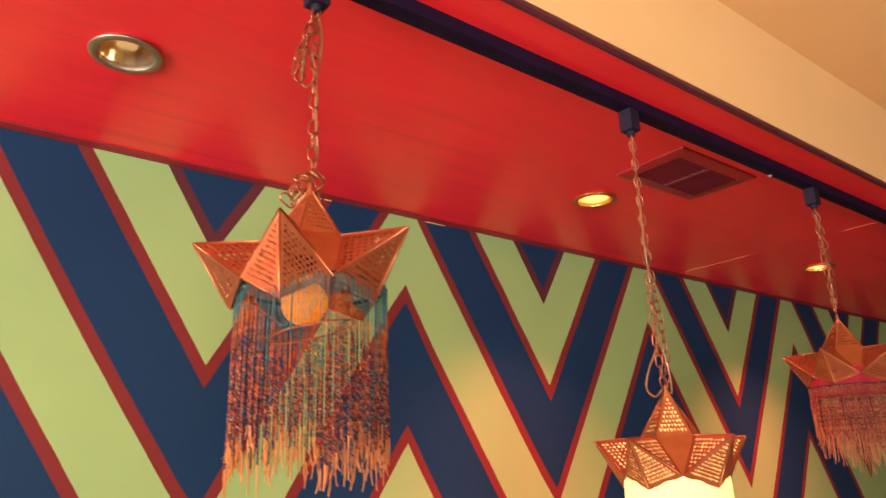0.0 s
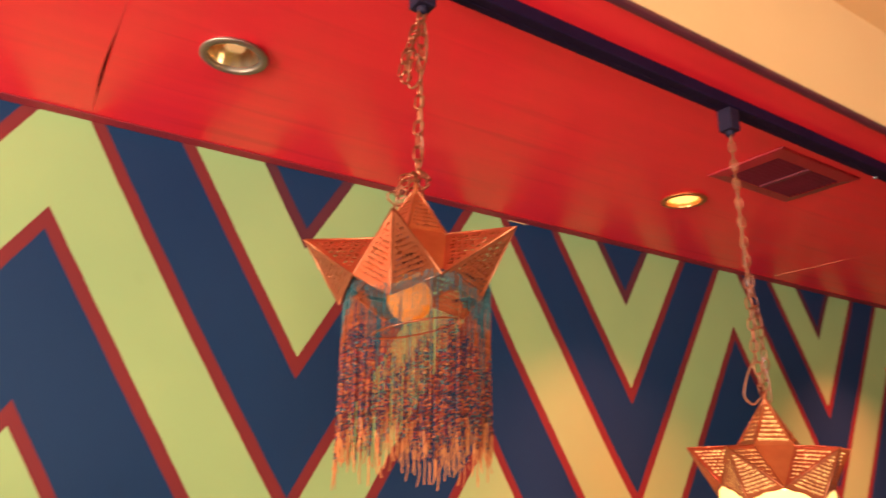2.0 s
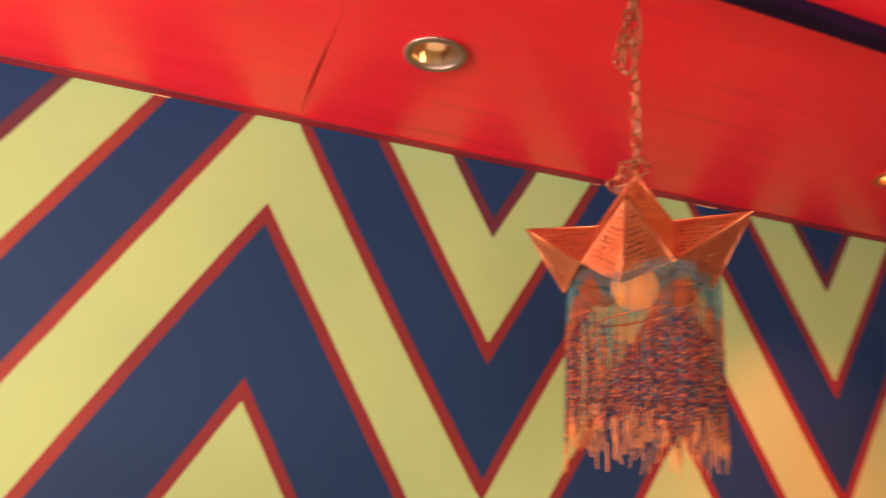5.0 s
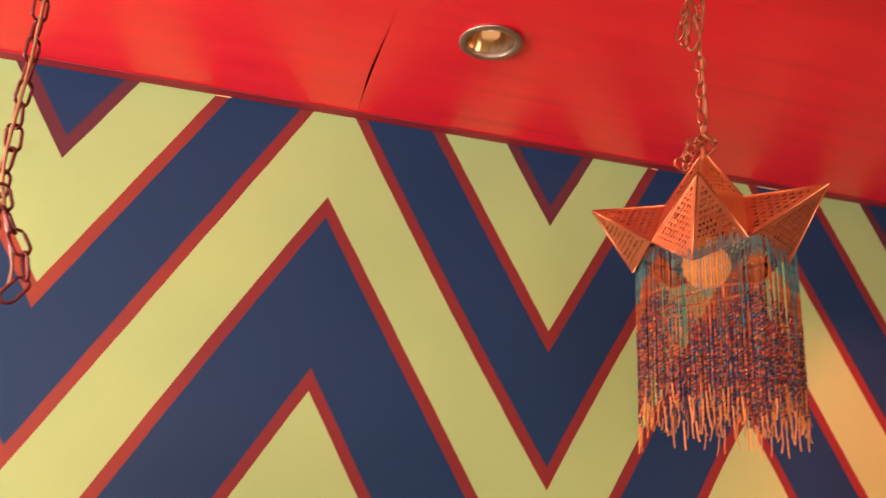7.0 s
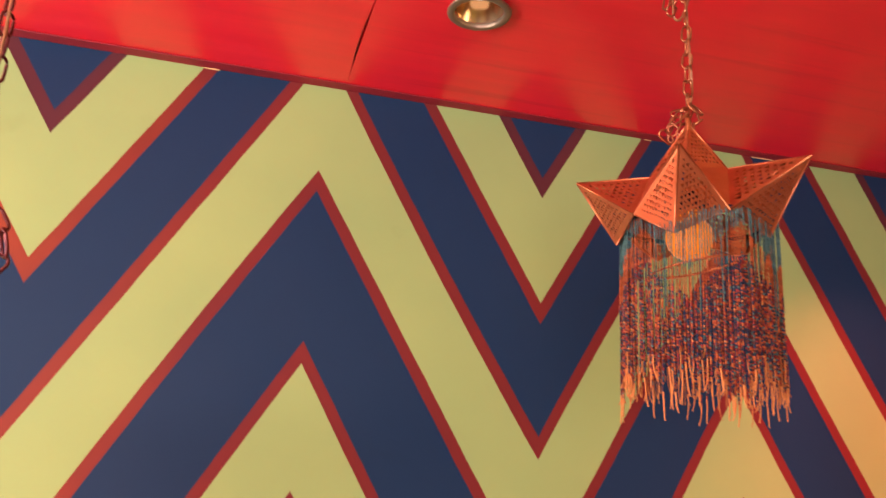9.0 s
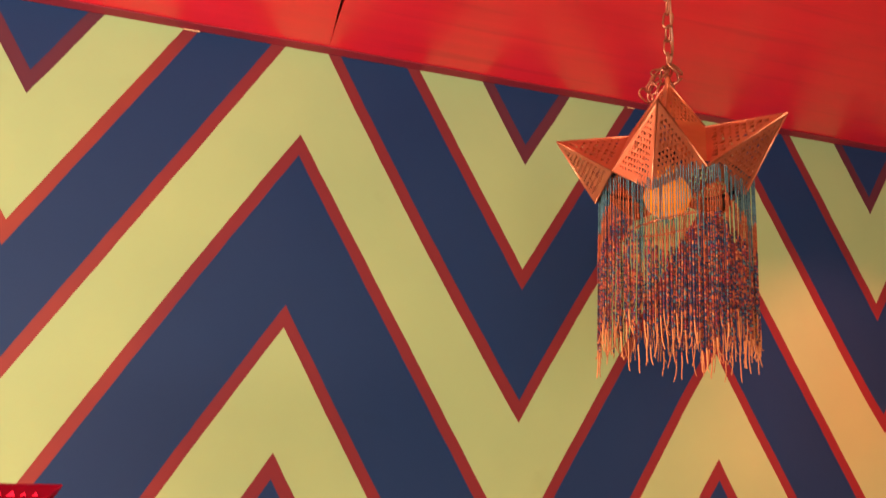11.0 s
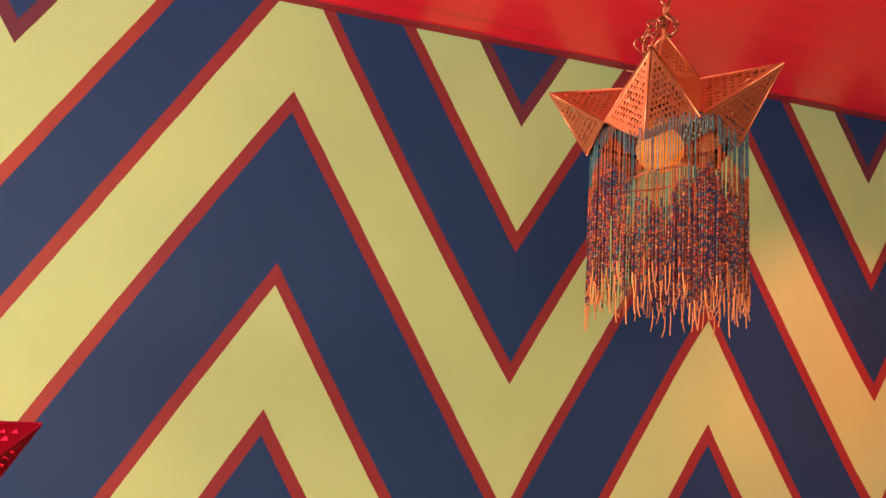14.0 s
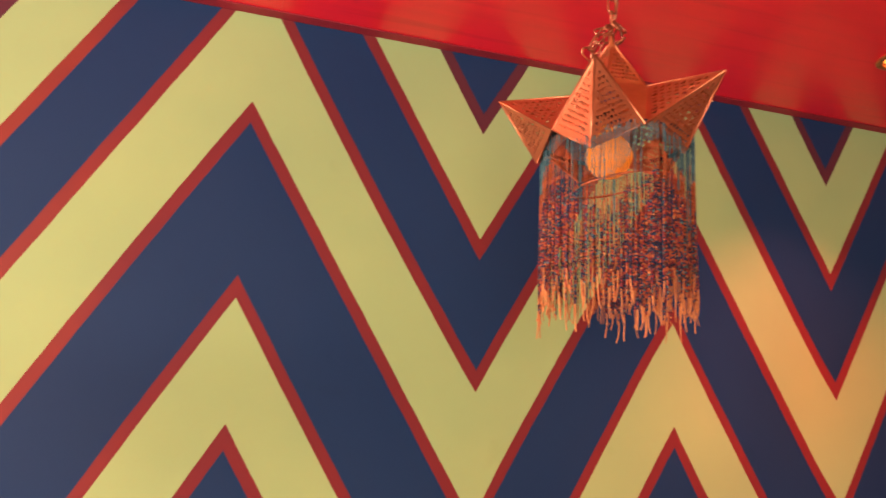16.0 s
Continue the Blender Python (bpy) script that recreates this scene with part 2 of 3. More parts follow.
def fabric(name, colour, through_amount):
    m, nt, b = material(name, 0.85)
    b.inputs["Base Color"].default_value = (*colour, 1)
    weave = noise_node(nt, 300.0, 2.0)
    bump(nt, b, weave, 0.3, 0.001)
    tr = nt.nodes.new("ShaderNodeBsdfTranslucent")
    tr.inputs[0].default_value = (*colour, 1)
    mx = nt.nodes.new("ShaderNodeMixShader")
    mx.inputs[0].default_value = through_amount
    link(nt, b.outputs[0], mx.inputs[1])
    link(nt, tr.outputs[0], mx.inputs[2])
    link(nt, mx.outputs[0], nt.nodes["Material Output"].inputs[0])
    return m


M_SHADE = glow("glowing_yellow_fabric", (0.60, 0.45, 0.12), (1.0, 0.62, 0.17), 1.7, 0.85)
M_SHADE_INNER = glow("glowing_inner_fabric", (0.60, 0.45, 0.12), (1.0, 0.62, 0.18), 1.4, 0.85)
# glow of an added shell that makes the red star's holes shine
M_RED_INNER = glow("added_red_glow", (0.4, 0.01, 0.02), (1.0, 0.02, 0.035), 2.2, 0.85)
M_LINER = fabric("crimson_fabric", (0.40, 0.010, 0.022), 0.4)


# ---- mesh helpers ----
def finish(bm, name, mats, smooth=False):
    me = bpy.data.meshes.new(name)
    bm.normal_update()
    bm.to_mesh(me)
    bm.free()
    for m in mats if isinstance(mats, (list, tuple)) else [mats]:
        me.materials.append(m)
    if smooth:
        for p in me.polygons:
            p.use_smooth = True
    return me


def part(name, bm, mats, parent, label="", smooth=False):
    me = bm if isinstance(bm, bpy.types.Mesh) else finish(bm, name, mats, smooth)
    ob = new(name, me)
    ob.parent = parent
    if parent is not None:
        ob.matrix_parent_inverse = Matrix.Identity(4)
    if label:
        tagged(ob, label)
    return ob


def box(bm, lo, hi, bevel=0.0):
    c = [(a + b) / 2 for a, b in zip(lo, hi)]
    s = [b - a for a, b in zip(lo, hi)]
    r = bmesh.ops.create_cube(bm, size=1.0, matrix=Matrix.Translation(c) @ Matrix.Diagonal((*s, 1)))
    if bevel:
        es = list({e for v in r["verts"] for e in v.link_edges})
        bmesh.ops.bevel(bm, geom=es, offset=bevel, segments=2, affect="EDGES", profile=0.5)


def solid(name, lo, hi, mat, bevel=0.0, label="", category="", kind="structure"):
    bm = bmesh.new()
    box(bm, lo, hi, bevel)
    ob = new(name, finish(bm, name, mat))
    return tagged(ob, label, category, "", kind)


def lathe(profile, segments=32, centre=(0, 0, 0)):
    """Surface of revolution round z; the profile is a run of (radius, height)."""
    bm = bmesh.new()
    rings = []
    for r, z in profile:
        if r < 1e-5:
            rings.append([bm.verts.new((centre[0], centre[1], centre[2] + z))])
        else:
            rings.append([bm.verts.new((centre[0] + r * math.cos(2 * math.pi * k / segments), centre[1] + r * math.sin(2 * math.pi * k / segments),
                                        centre[2] + z)) for k in range(segments)])
    for a, b in zip(rings, rings[1:]):
        for k in range(segments):
            j = (k + 1) % segments
            if len(a) == 1 and len(b) == 1:
                continue
            if len(a) == 1:
                bm.faces.new((a[0], b[j], b[k]))
            elif len(b) == 1:
                bm.faces.new((a[k], a[j], b[0]))
            else:
                bm.faces.new((a[k], a[j], b[j], b[k]))
    return bm


def tube(bm, pts, radius, sides=6, closed=False):
    """A tube along a run of points."""
    pts = [Vector(p) for p in pts]
    n = len(pts)
    rings = []
    up = Vector((0.31, 0.17, 0.93)).normalized()
    for i, p in enumerate(pts):
        a = pts[(i - 1) % n] if closed or i > 0 else p
        b = pts[(i + 1) % n] if closed or i < n - 1 else p
        d = (b - a).normalized()
        s = d.cross(up)
        if s.length < 0.05:
            s = d.cross(Vector((1, 0, 0)))
        s.normalize()
        q = d.cross(s).normalized()
        rings.append([bm.verts.new(p + (s * math.cos(2 * math.pi * k / sides) + q * math.sin(2 * math.pi * k / sides)) * radius) for k in range(sides)])
    for i in range(n if closed else n - 1):
        a, b = rings[i], rings[(i + 1) % n]
        for k in range(sides):
            j = (k + 1) % sides
            bm.faces.new((a[k], a[j], b[j], b[k]))
    if not closed:
        bm.faces.new(rings[0])
        bm.faces.new(rings[-1][::-1])


def glide(pts, steps=8):
    """A smooth run through a few points."""
    pts = [Vector(p) for p in pts]
    out = []
    for i in range(len(pts) - 1):
        p0, p1, p2, p3 = pts[max(i - 1, 0)], pts[i], pts[i + 1], pts[min(i + 2, len(pts) - 1)]
        for k in range(steps):
            t = k / steps
            out.append(0.5 * ((2 * p1) + (p2 - p0) * t + (2 * p0 - 5 * p1 + 4 * p2 - p3) * t * t + (3 * p1 - p0 - 3 * p2 + p3) * t ** 3))
    out.append(pts[-1])
    return out


# ---- the room ----
def wall_with_opening(name, axis, at, thick, lo, hi, o_lo, o_hi, z_lo, z_hi, top, mat):
    """A wall across x or y with one opening through it."""
    bm = bmesh.new()
    def block(a, b, c, d):
        if axis == "x":
            box(bm, (at, a, c), (at + thick, b, d))
        else:
            box(bm, (a, at, c), (b, at + thick, d))
    block(lo, o_lo, 0, top)
    block(o_hi, hi, 0, top)
    block(o_lo, o_hi, 0, z_lo)
    block(o_lo, o_hi, z_hi, top)
    return tagged(new(name, finish(bm, name, mat)), "plain brown plastered wall with a window opening", "wall", "", "structure")


solid("wall_north", (WEST, 0.0, 0.0), (EAST, 0.14, 3.05), M_WALL, label="wall painted with cream, navy and rust chevrons", category="wall")
# unseen walls and floor close the room, coloured dark to hold down bounce light
wall_with_opening("wall_west", "x", WEST - 0.14, 0.14, SOUTH, 0.14, -3.10, -0.40, 0.6, 2.6, 3.05, M_PLAIN)
# the south opening is assumed, made to hold the added fill lamp
wall_with_opening("wall_south", "y", SOUTH - 0.14, 0.14, WEST - 0.14, EAST + 0.14, -4.7, -1.1, 0.6, 2.6, 3.05, M_PLAIN)
solid("wall_east", (EAST, SOUTH, 0.0), (EAST + 0.14, 0.14, 3.05), M_NOSE, label="plain unseen wall, dark maroon to cut reflections", category="wall")
solid("floor", (WEST - 0.14, SOUTH - 0.14, -0.12), (EAST + 0.14, 0.14, 0.0), M_FLOOR, label="reddish brown wooden floor", category="floor")
solid("ceiling", (WEST - 0.14, SOUTH - 0.14, TOP), (EAST + 0.14, EDGE + 0.03, TOP + 0.10), M_BEIGE, label="beige painted plaster ceiling", category="ceiling")
solid("soffit_fascia", (WEST, EDGE, H + 0.011), (EAST, EDGE + 0.06, 3.05), M_BEIGE, label="beige painted face of the dropped soffit", category="fascia")

DOWNLIGHTS = ((-0.383, -0.514), (1.100, -0.485), (2.700, -0.472))
DL_HOLE = 0.060
SEAMS = (-0.608, 2.225)


def soffit():
    """Lacquered sheets with butt joints; the recessed lamps go through it, and one joint has sprung open."""
    bm = bmesh.new()
    bounds = [WEST, *SEAMS, EAST]
    y0, y1 = EDGE + 0.013, -0.001
    for k in range(len(bounds) - 1):
        x0, x1 = bounds[k] + 0.0003, bounds[k + 1] - 0.0003
        outline = []
        n = 28
        for i in range(n + 1):
            y = y0 + (y1 - y0) * i / n
            bow = 0.0
            if k == 0:
                s = (y + 0.51) / 0.43
                bow = -0.0068 * math.sin(math.pi * s) ** 1.5 if 0 < s < 1 else 0.0
            outline.append((x1 + bow, y))
        for i in range(n, -1, -1):
            outline.append((x0, y0 + (y1 - y0) * i / n))
        edges = []
        vs = [bm.verts.new((x, y, H)) for x, y in outline]
        edges += [bm.edges.new((vs[i], vs[(i + 1) % len(vs)])) for i in range(len(vs))]
        walls = [vs]
        for cx, cy in DOWNLIGHTS:
            if x0 < cx < x1:
                hs = [bm.verts.new((cx + DL_HOLE * math.cos(2 * math.pi * a / 36), cy + DL_HOLE * math.sin(2 * math.pi * a / 36), H)) for a in range(36)]
                edges += [bm.edges.new((hs[i], hs[(i + 1) % 36])) for i in range(36)]
                walls.append(hs)
        bmesh.ops.triangle_fill(bm, edges=edges, use_beauty=True, normal=(0, 0, -1))
        for run in walls:
            up = [bm.verts.new(v.co + Vector((0, 0, 0.018))) for v in run]
            for i in range(len(run)):
                j = (i + 1) % len(run)
                bm.faces.new((run[i], run[j], up[j], up[i]))
    ob = new("soffit", finish(bm, "soffit", M_RED))
    return tagged(ob, "glossy red lacquered plywood dropped ceiling", "ceiling", "", "structure")


soffit()
solid("soffit_backing", (WEST, EDGE + 0.07, H + 0.14), (EAST, -0.001, H + 0.16), M_DARK, label="dark backing above the soffit", category="ceiling")
solid("trim_wall_edge", (WEST, -0.042, H - 0.0040), (EAST, -0.0008, H - 0.0008), M_TRIM, 0.001, "dark red strip where soffit meets wall", "trim")


def caulk(x0, x1):
    """A bare sliver of filler in the joint of wall and soffit."""
    bm = bmesh.new()
    box(bm, (x0, -0.0040, H - 0.0066), (x1, -0.0005, H - 0.0041), 0.0006)
    tagged(new("trim_caulk", finish(bm, "trim_caulk", M_BEIGE)), "bare pale filler in the ceiling joint", "trim", "", "structure")


for a, b in ((0.755, 0.84), (0.35, 0.375), (-0.985, -0.945)):
    caulk(a, b)


def joint_filler(y0, y1):
    """Pale filler showing in the far joint of the soffit sheets."""
    bm = bmesh.new()
    box(bm, (SEAMS[1] - 0.0016, y0, H - 0.0016), (SEAMS[1] + 0.0016, y1, H + 0.004), 0.0005)
    tagged(new("trim_joint", finish(bm, "trim_joint", M_JOINT)), "pale orange filler in the soffit joint", "trim", "", "structure")


joint_filler(-0.39, -0.07)
joint_filler(-0.93, -0.80)


def nosing():
    """Rounded maroon edge along the front of the soffit."""
    bm = bmesh.new()
    prof = [(EDGE + 0.012, H + 0.010), (EDGE + 0.012, H - 0.003), (EDGE + 0.009, H - 0.005), (EDGE + 0.002, H - 0.005), (EDGE - 0.003, H - 0.001), (EDGE - 0.004, H + 0.005),
            (EDGE - 0.003, H + 0.010)]
    a = [bm.verts.new((WEST, y, z)) for y, z in prof]
    b = [bm.verts.new((EAST, y, z)) for y, z in prof]
    n = len(prof)
    for i in range(n):
        bm.faces.new((a[i], a[(i + 1) % n], b[(i + 1) % n], b[i]))
    bm.faces.new(a[::-1])
    bm.faces.new(b)
    return tagged(new("trim_soffit_edge", finish(bm, "trim_soffit_edge", M_NOSE)), "dark maroon edge moulding of the soffit", "trim", "", "structure")


nosing()


# ---- ceiling fittings ----
def lighting_track():
    top = tagged(new("lighting_track"), "long black track rail fixed under the red soffit", "track")
    top.location = (0, TRACK_Y, H)
    bm = bmesh.new()
    prof = [(-0.020, 0), (-0.020, -0.026), (-0.018, -0.028), (-0.003, -0.028), (-0.0025, -0.027), (0.0025, -0.027), (0.003, -0.028), (0.018, -0.028), (0.020, -0.026), (0.020, 0)]
    a = [bm.verts.new((-3.2, y, z - 0.0005)) for y, z in prof]
    b = [bm.verts.new((5.6, y, z - 0.0005)) for y, z in prof]
    n = len(prof)
    for i in range(n):
        bm.faces.new((a[i], a[(i + 1) % n], b[(i + 1) % n], b[i]))
    bm.faces.new(a[::-1])
    bm.faces.new(b)
    part("rail", bm, M_BLACK, top)
    bm = lathe([(0, -0.034), (0.0045, -0.033), (0.006, -0.030), (0.006, -0.027)], 12, (1.345, 0.016, 0))
    part("screw", bm, M_SCREW, top, "bright steel screw")
    return top


lighting_track()


def downlight(x, y, lit):
    label = "recessed downlight with warm-tinted metal ring, lit warm" if lit else "recessed downlight with nickel ring and unlit lamp"
    top = tagged(new("downlight"), label, "downlight", "recessed downlights in the soffit")
    top.location = (x, y, H)
    bm = lathe([(0.0555, 0.001), (0.0550, -0.0085), (0.0558, -0.0100), (0.0630, -0.0108), (0.0695, -0.0096), (0.0715, -0.0078), (0.0715, -0.0060), (0.0680, -0.0050), (0.0660, 0.0)], 48)
    part("trim_ring", bm, M_RING_LIT if lit else M_NICKEL, top, smooth=True)
    bm = lathe([(0.0545, 0.001), (0.0525, 0.010), (0.049, 0.024), (0.043, 0.045), (0.034, 0.066), (0.030, 0.078), (0.030, 0.079), (0.0, 0.079)], 48)
    part("reflector", bm, M_REFLECT, top, "shiny warm reflector", smooth=True)
    bm = lathe([(0.0, 0.030), (0.010, 0.0305), (0.015, 0.0325), (0.0175, 0.036), (0.0175, 0.046), (0.013, 0.078)], 32)
    if lit:
        bm.free()
        bm = lathe([(0.0, -0.0045), (0.020, -0.004), (0.036, -0.002), (0.046, 0.002), (0.046, 0.012), (0.016, 0.078)], 32)
    part("bulb", bm, M_LENS_LIT if lit else M_LENS_DIM, top, "glowing reflector bulb" if lit else "frosted unlit reflector bulb, face brightened by added glow", smooth=True)
    return top


for (dx, dy), lit in zip(DOWNLIGHTS, (False, True, True)):
    downlight(dx, dy, lit)


def ceiling_vent():
    top = tagged(new("ceiling_vent"), "red painted extractor grille set flush in the soffit", "vent")
    cx, cy, w, d = 1.190, -0.780, 0.390, 0.240
    top.location = (cx, cy, H)
    bm = bmesh.new()
    rings = []
    for inset, z in ((0.0, -0.0008), (0.001, -0.004), (0.005, -0.006), (0.040, -0.010)):
        hw, hd = w / 2 - inset, d / 2 - inset
        rings.append([bm.verts.new((sx * hw, sy * hd, z)) for sx, sy in ((-1, -1), (1, -1), (1, 1), (-1, 1))])
    for a, b in zip(rings, rings[1:]):
        for i in range(4):
            bm.faces.new((a[i], a[(i + 1) % 4], b[(i + 1) % 4], b[i]))
    part("frame", bm, M_VENT, top)
    iw, id_ = w - 0.080, d - 0.080
    # flat dark plate in place of a duct's shaded depth
    bm = bmesh.new()
    box(bm, (-iw / 2, -id_ / 2, -0.0022), (iw / 2, id_ / 2, -0.0010))
    part("backing", bm, M_DARK, top, "flat dark plate for the shade behind the slats")
    bm = bmesh.new()
    box(bm, (-0.009, -id_ / 2, -0.0115), (0.009, id_ / 2, -0.003), 0.002)
    part("divider", bm, M_SLAT, top)
    bm = bmesh.new()
    lw = iw / 2 - 0.012
    vs = [bm.verts.new(p) for p in ((-lw / 2, -0.0042, -0.0025), (lw / 2, -0.0042, -0.0025), (lw / 2, 0.0030, -0.0105), (-lw / 2, 0.0030, -0.0105),
                                   (-lw / 2, -0.0026, -0.0025), (lw / 2, -0.0026, -0.0025), (lw / 2, 0.0046, -0.0105), (-lw / 2, 0.0046, -0.0105))]
    for f in ((0, 1, 2, 3), (7, 6, 5, 4), (0, 4, 5, 1), (1, 5, 6, 2), (2, 6, 7, 3), (3, 7, 4, 0)):
        bm.faces.new([vs[i] for i in f])
    slat = finish(bm, "slat", M_SLAT)
    for sx in (-1, 1):
        for k in range(10):
            ob = part("slat", slat, None, top)
            ob.location = (sx * (iw / 4 + 0.005), -id_ / 2 + id_ * (k + 0.5) / 10, 0)
    return top


ceiling_vent()


# ---- star pendant lamps ----
def link_mesh(mat, size=1.0):
    """One stadium-shaped chain link, its long axis on z."""
    bm = bmesh.new()
    hw, straight = 0.0068 * size, 0.0068 * size
    pts = []
    for k in range(7):
        a = math.pi * k / 6
        pts.append((hw * math.cos(a), 0, straight + hw * math.sin(a)))
    for k in range(7):
        a = math.pi + math.pi * k / 6
        pts.append((hw * math.cos(a), 0, -straight + hw * math.sin(a)))
    tube(bm, pts, 0.0017 * size, 6, True)
    return finish(bm, "link", mat, True)


LINK, LINK_RED = link_mesh(M_CHAIN), link_mesh(M_CHAIN_RED, 1.2)
PITCH = 0.0232


def chain(parent, pts, turn=0.0, link_data=LINK):
    """A run of links along the points, each a quarter turn from the last."""
    holder = new("chain")
    holder.parent = parent
    run = glide(pts, 12)
    lengths = [0.0]
    for a, b in zip(run, run[1:]):
        lengths.append(lengths[-1] + (b - a).length)
    count = max(1, round(lengths[-1] / (PITCH * (1.2 if link_data is LINK_RED else 1.0))))
    first = None
    for k in range(count):
        s = (k + 0.5) / count * lengths[-1]
        i = max(j for j in range(len(lengths)) if lengths[j] <= s)
        i = min(i, len(run) - 2)
        f = (s - lengths[i]) / max(1e-6, lengths[i + 1] - lengths[i])
        p = run[i].lerp(run[i + 1], f)
        d = (run[i + 1] - run[i]).normalized()
        q = d.to_track_quat("Z", "Y").to_matrix().to_4x4()
        ob = part("link", link_data, None, holder)
        ob.matrix_basis = Matrix.Translation(p) @ q @ pose(0, 0, 0, random.uniform(-6, 6), random.uniform(-6, 6), turn + 90 * (k % 2) + 45 + random.uniform(-14, 14))
    return holder


def perforated(bm, a, b, c, rows, margin=0.115, hole=0.84):
    """One tin facet with punched triangular holes; the border stays plain."""
    a, b, c = Vector(a), Vector(b), Vector(c)
    g = (a + b + c) / 3
    ia, ib, ic = (g + (p - g) * (1 - margin * 1.5) for p in (a, b, c))
    va, vb, vc = bm.verts.new(a), bm.verts.new(b), bm.verts.new(c)
    grid = {}
    for i in range(rows + 1):
        for j in range(rows + 1 - i):
            grid[i, j] = bm.verts.new(ia + (ib - ia) * (i / rows) + (ic - ia) * (j / rows))
    edge_ab = [grid[i, 0] for i in range(rows + 1)]
    edge_ac = [grid[0, j] for j in range(rows + 1)]
    edge_bc = [grid[rows - j, j] for j in range(rows + 1)]
    for p, q, run in ((va, vb, edge_ab), (vb, vc, edge_bc), (vc, va, edge_ac[::-1])):
        bm.faces.new((p, q, *run[::-1]))
    for i in range(rows):
        for j in range(rows - i):
            bm.faces.new((grid[i, j], grid[i + 1, j], grid[i, j + 1]))
            if i + j < rows - 1:
                t = (grid[i + 1, j], grid[i + 1, j + 1], grid[i, j + 1])
                m = (t[0].co + t[1].co + t[2].co) / 3
                size = hole * random.uniform(0.62, 1.1)
                drift = (t[0].co - m) * random.uniform(-0.16, 0.16)
                s = [bm.verts.new(m + drift + (v.co - m) * min(size, 0.86)) for v in t]
                for k in range(3):
                    bm.faces.new((t[k], t[(k + 1) % 3], s[(k + 1) % 3], s[k]))


STAR = dict(tip=0.168, low=0.112, low_z=-0.102, valley=0.108, valley_z=-0.078, knee=0.064, knee_z=0.000, apex_z=0.098)


def star_shade(parent, centre, angle, mat, seam_mat, label, bent=None, **sizes):
    """Five-pointed folded tin star, open below, with a pyramid cap. bent: for an arm bent by hand, the turn and reach of its point and of its foot,
    and those of the valley after it."""
    s = dict(STAR, **sizes)
    bent = bent or {}
    c = Vector(centre)
    def at(r, deg, z):
        return c + Vector((r * math.cos(radians(deg)), r * math.sin(radians(deg)), z))
    def arm(k):
        a = angle + 72 * k
        t_turn, t_reach, f_turn, f_reach, v_turn, v_reach = bent.get(k % 5, (0, 1, 0, 1, 0, 1))
        return (at(s["tip"] * t_reach, a + t_turn, -0.005), at(s["low"] * f_reach, a + f_turn, s["low_z"]),
                at(s["valley"] * v_reach, a + 36 + v_turn, s["valley_z"]), at(s["knee"], a + t_turn, s["knee_z"]))
    bm = bmesh.new()
    seams = []
    apex = at(0.0, 0, s["apex_z"])
    for k in range(5):
        tip, low, v1, knee = arm(k)
        v0, after = arm(k - 1)[2], arm(k + 1)[3]
        perforated(bm, tip, low, v0, 12)
        perforated(bm, low, tip, v1, 12)
        perforated(bm, tip, v0, knee, 9)
        perforated(bm, v1, tip, knee, 9)
        perforated(bm, apex, knee, after, 9)
        bm.faces.new([bm.verts.new(p) for p in (after, knee, v1)])
        seams += [(tip, low), (tip, knee), (apex, knee), (low, v0), (low, v1), (tip, v0), (tip, v1)]
    bmesh.ops.remove_doubles(bm, verts=bm.verts, dist=0.00005)
    shade = part("shade", bm, mat, parent, label)
    th = shade.modifiers.new("thickness", "SOLIDIFY")
    th.thickness = 0.0008
    for p, q in seams:
        bm = bmesh.new()
        tube(bm, [p, p.lerp(q, 0.5), q], 0.0014, 6)
        part("seam", bm, seam_mat, shade, smooth=True)
    bm = lathe([(0.0, 0.010), (0.003, 0.009), (0.0045, 0.003), (0.0042, -0.004), (0.008, -0.012), (0.007, -0.018)], 16, tuple(apex))
    part("cap", bm, seam_mat, parent, smooth=True)
    return shade


def star_lining(parent, centre, angle, mat, label, inset=0.95):
    """Glowing liner that follows the inside of the star, standing in for light seen through its holes."""
    s = {k: v * (inset if k[-1] != "z" else 1) for k, v in STAR.items()}
    c = Vector(centre) - Vector((0, 0, 0.003))
    def at(r, deg, z):
        return bm.verts.new(c + Vector((r * math.cos(radians(deg)), r * math.sin(radians(deg)), z)))
    bm = bmesh.new()
    tips = [at(s["tip"], angle + 72 * k, -0.009) for k in range(5)]
    lows = [at(s["low"], angle + 72 * k, s["low_z"] + 0.006) for k in range(5)]
    valleys = [at(s["valley"], angle + 36 + 72 * k, s["valley_z"]) for k in range(5)]
    knees = [at(s["knee"], angle + 72 * k, s["knee_z"] - 0.003) for k in range(5)]
    apex = at(0.0, 0, s["apex_z"] - 0.008)
    for k in range(5):
        j = (k + 1) % 5
        for f in ((tips[k], lows[k], valleys[k - 1]), (lows[k], tips[k], valleys[k]), (tips[k], valleys[k - 1], knees[k]), (valleys[k], tips[k], knees[k]),
                  (apex, knees[k], knees[j]), (knees[j], knees[k], valleys[k])):
            bm.faces.new(f)
    return part("inner_lining", bm, mat, parent, label)


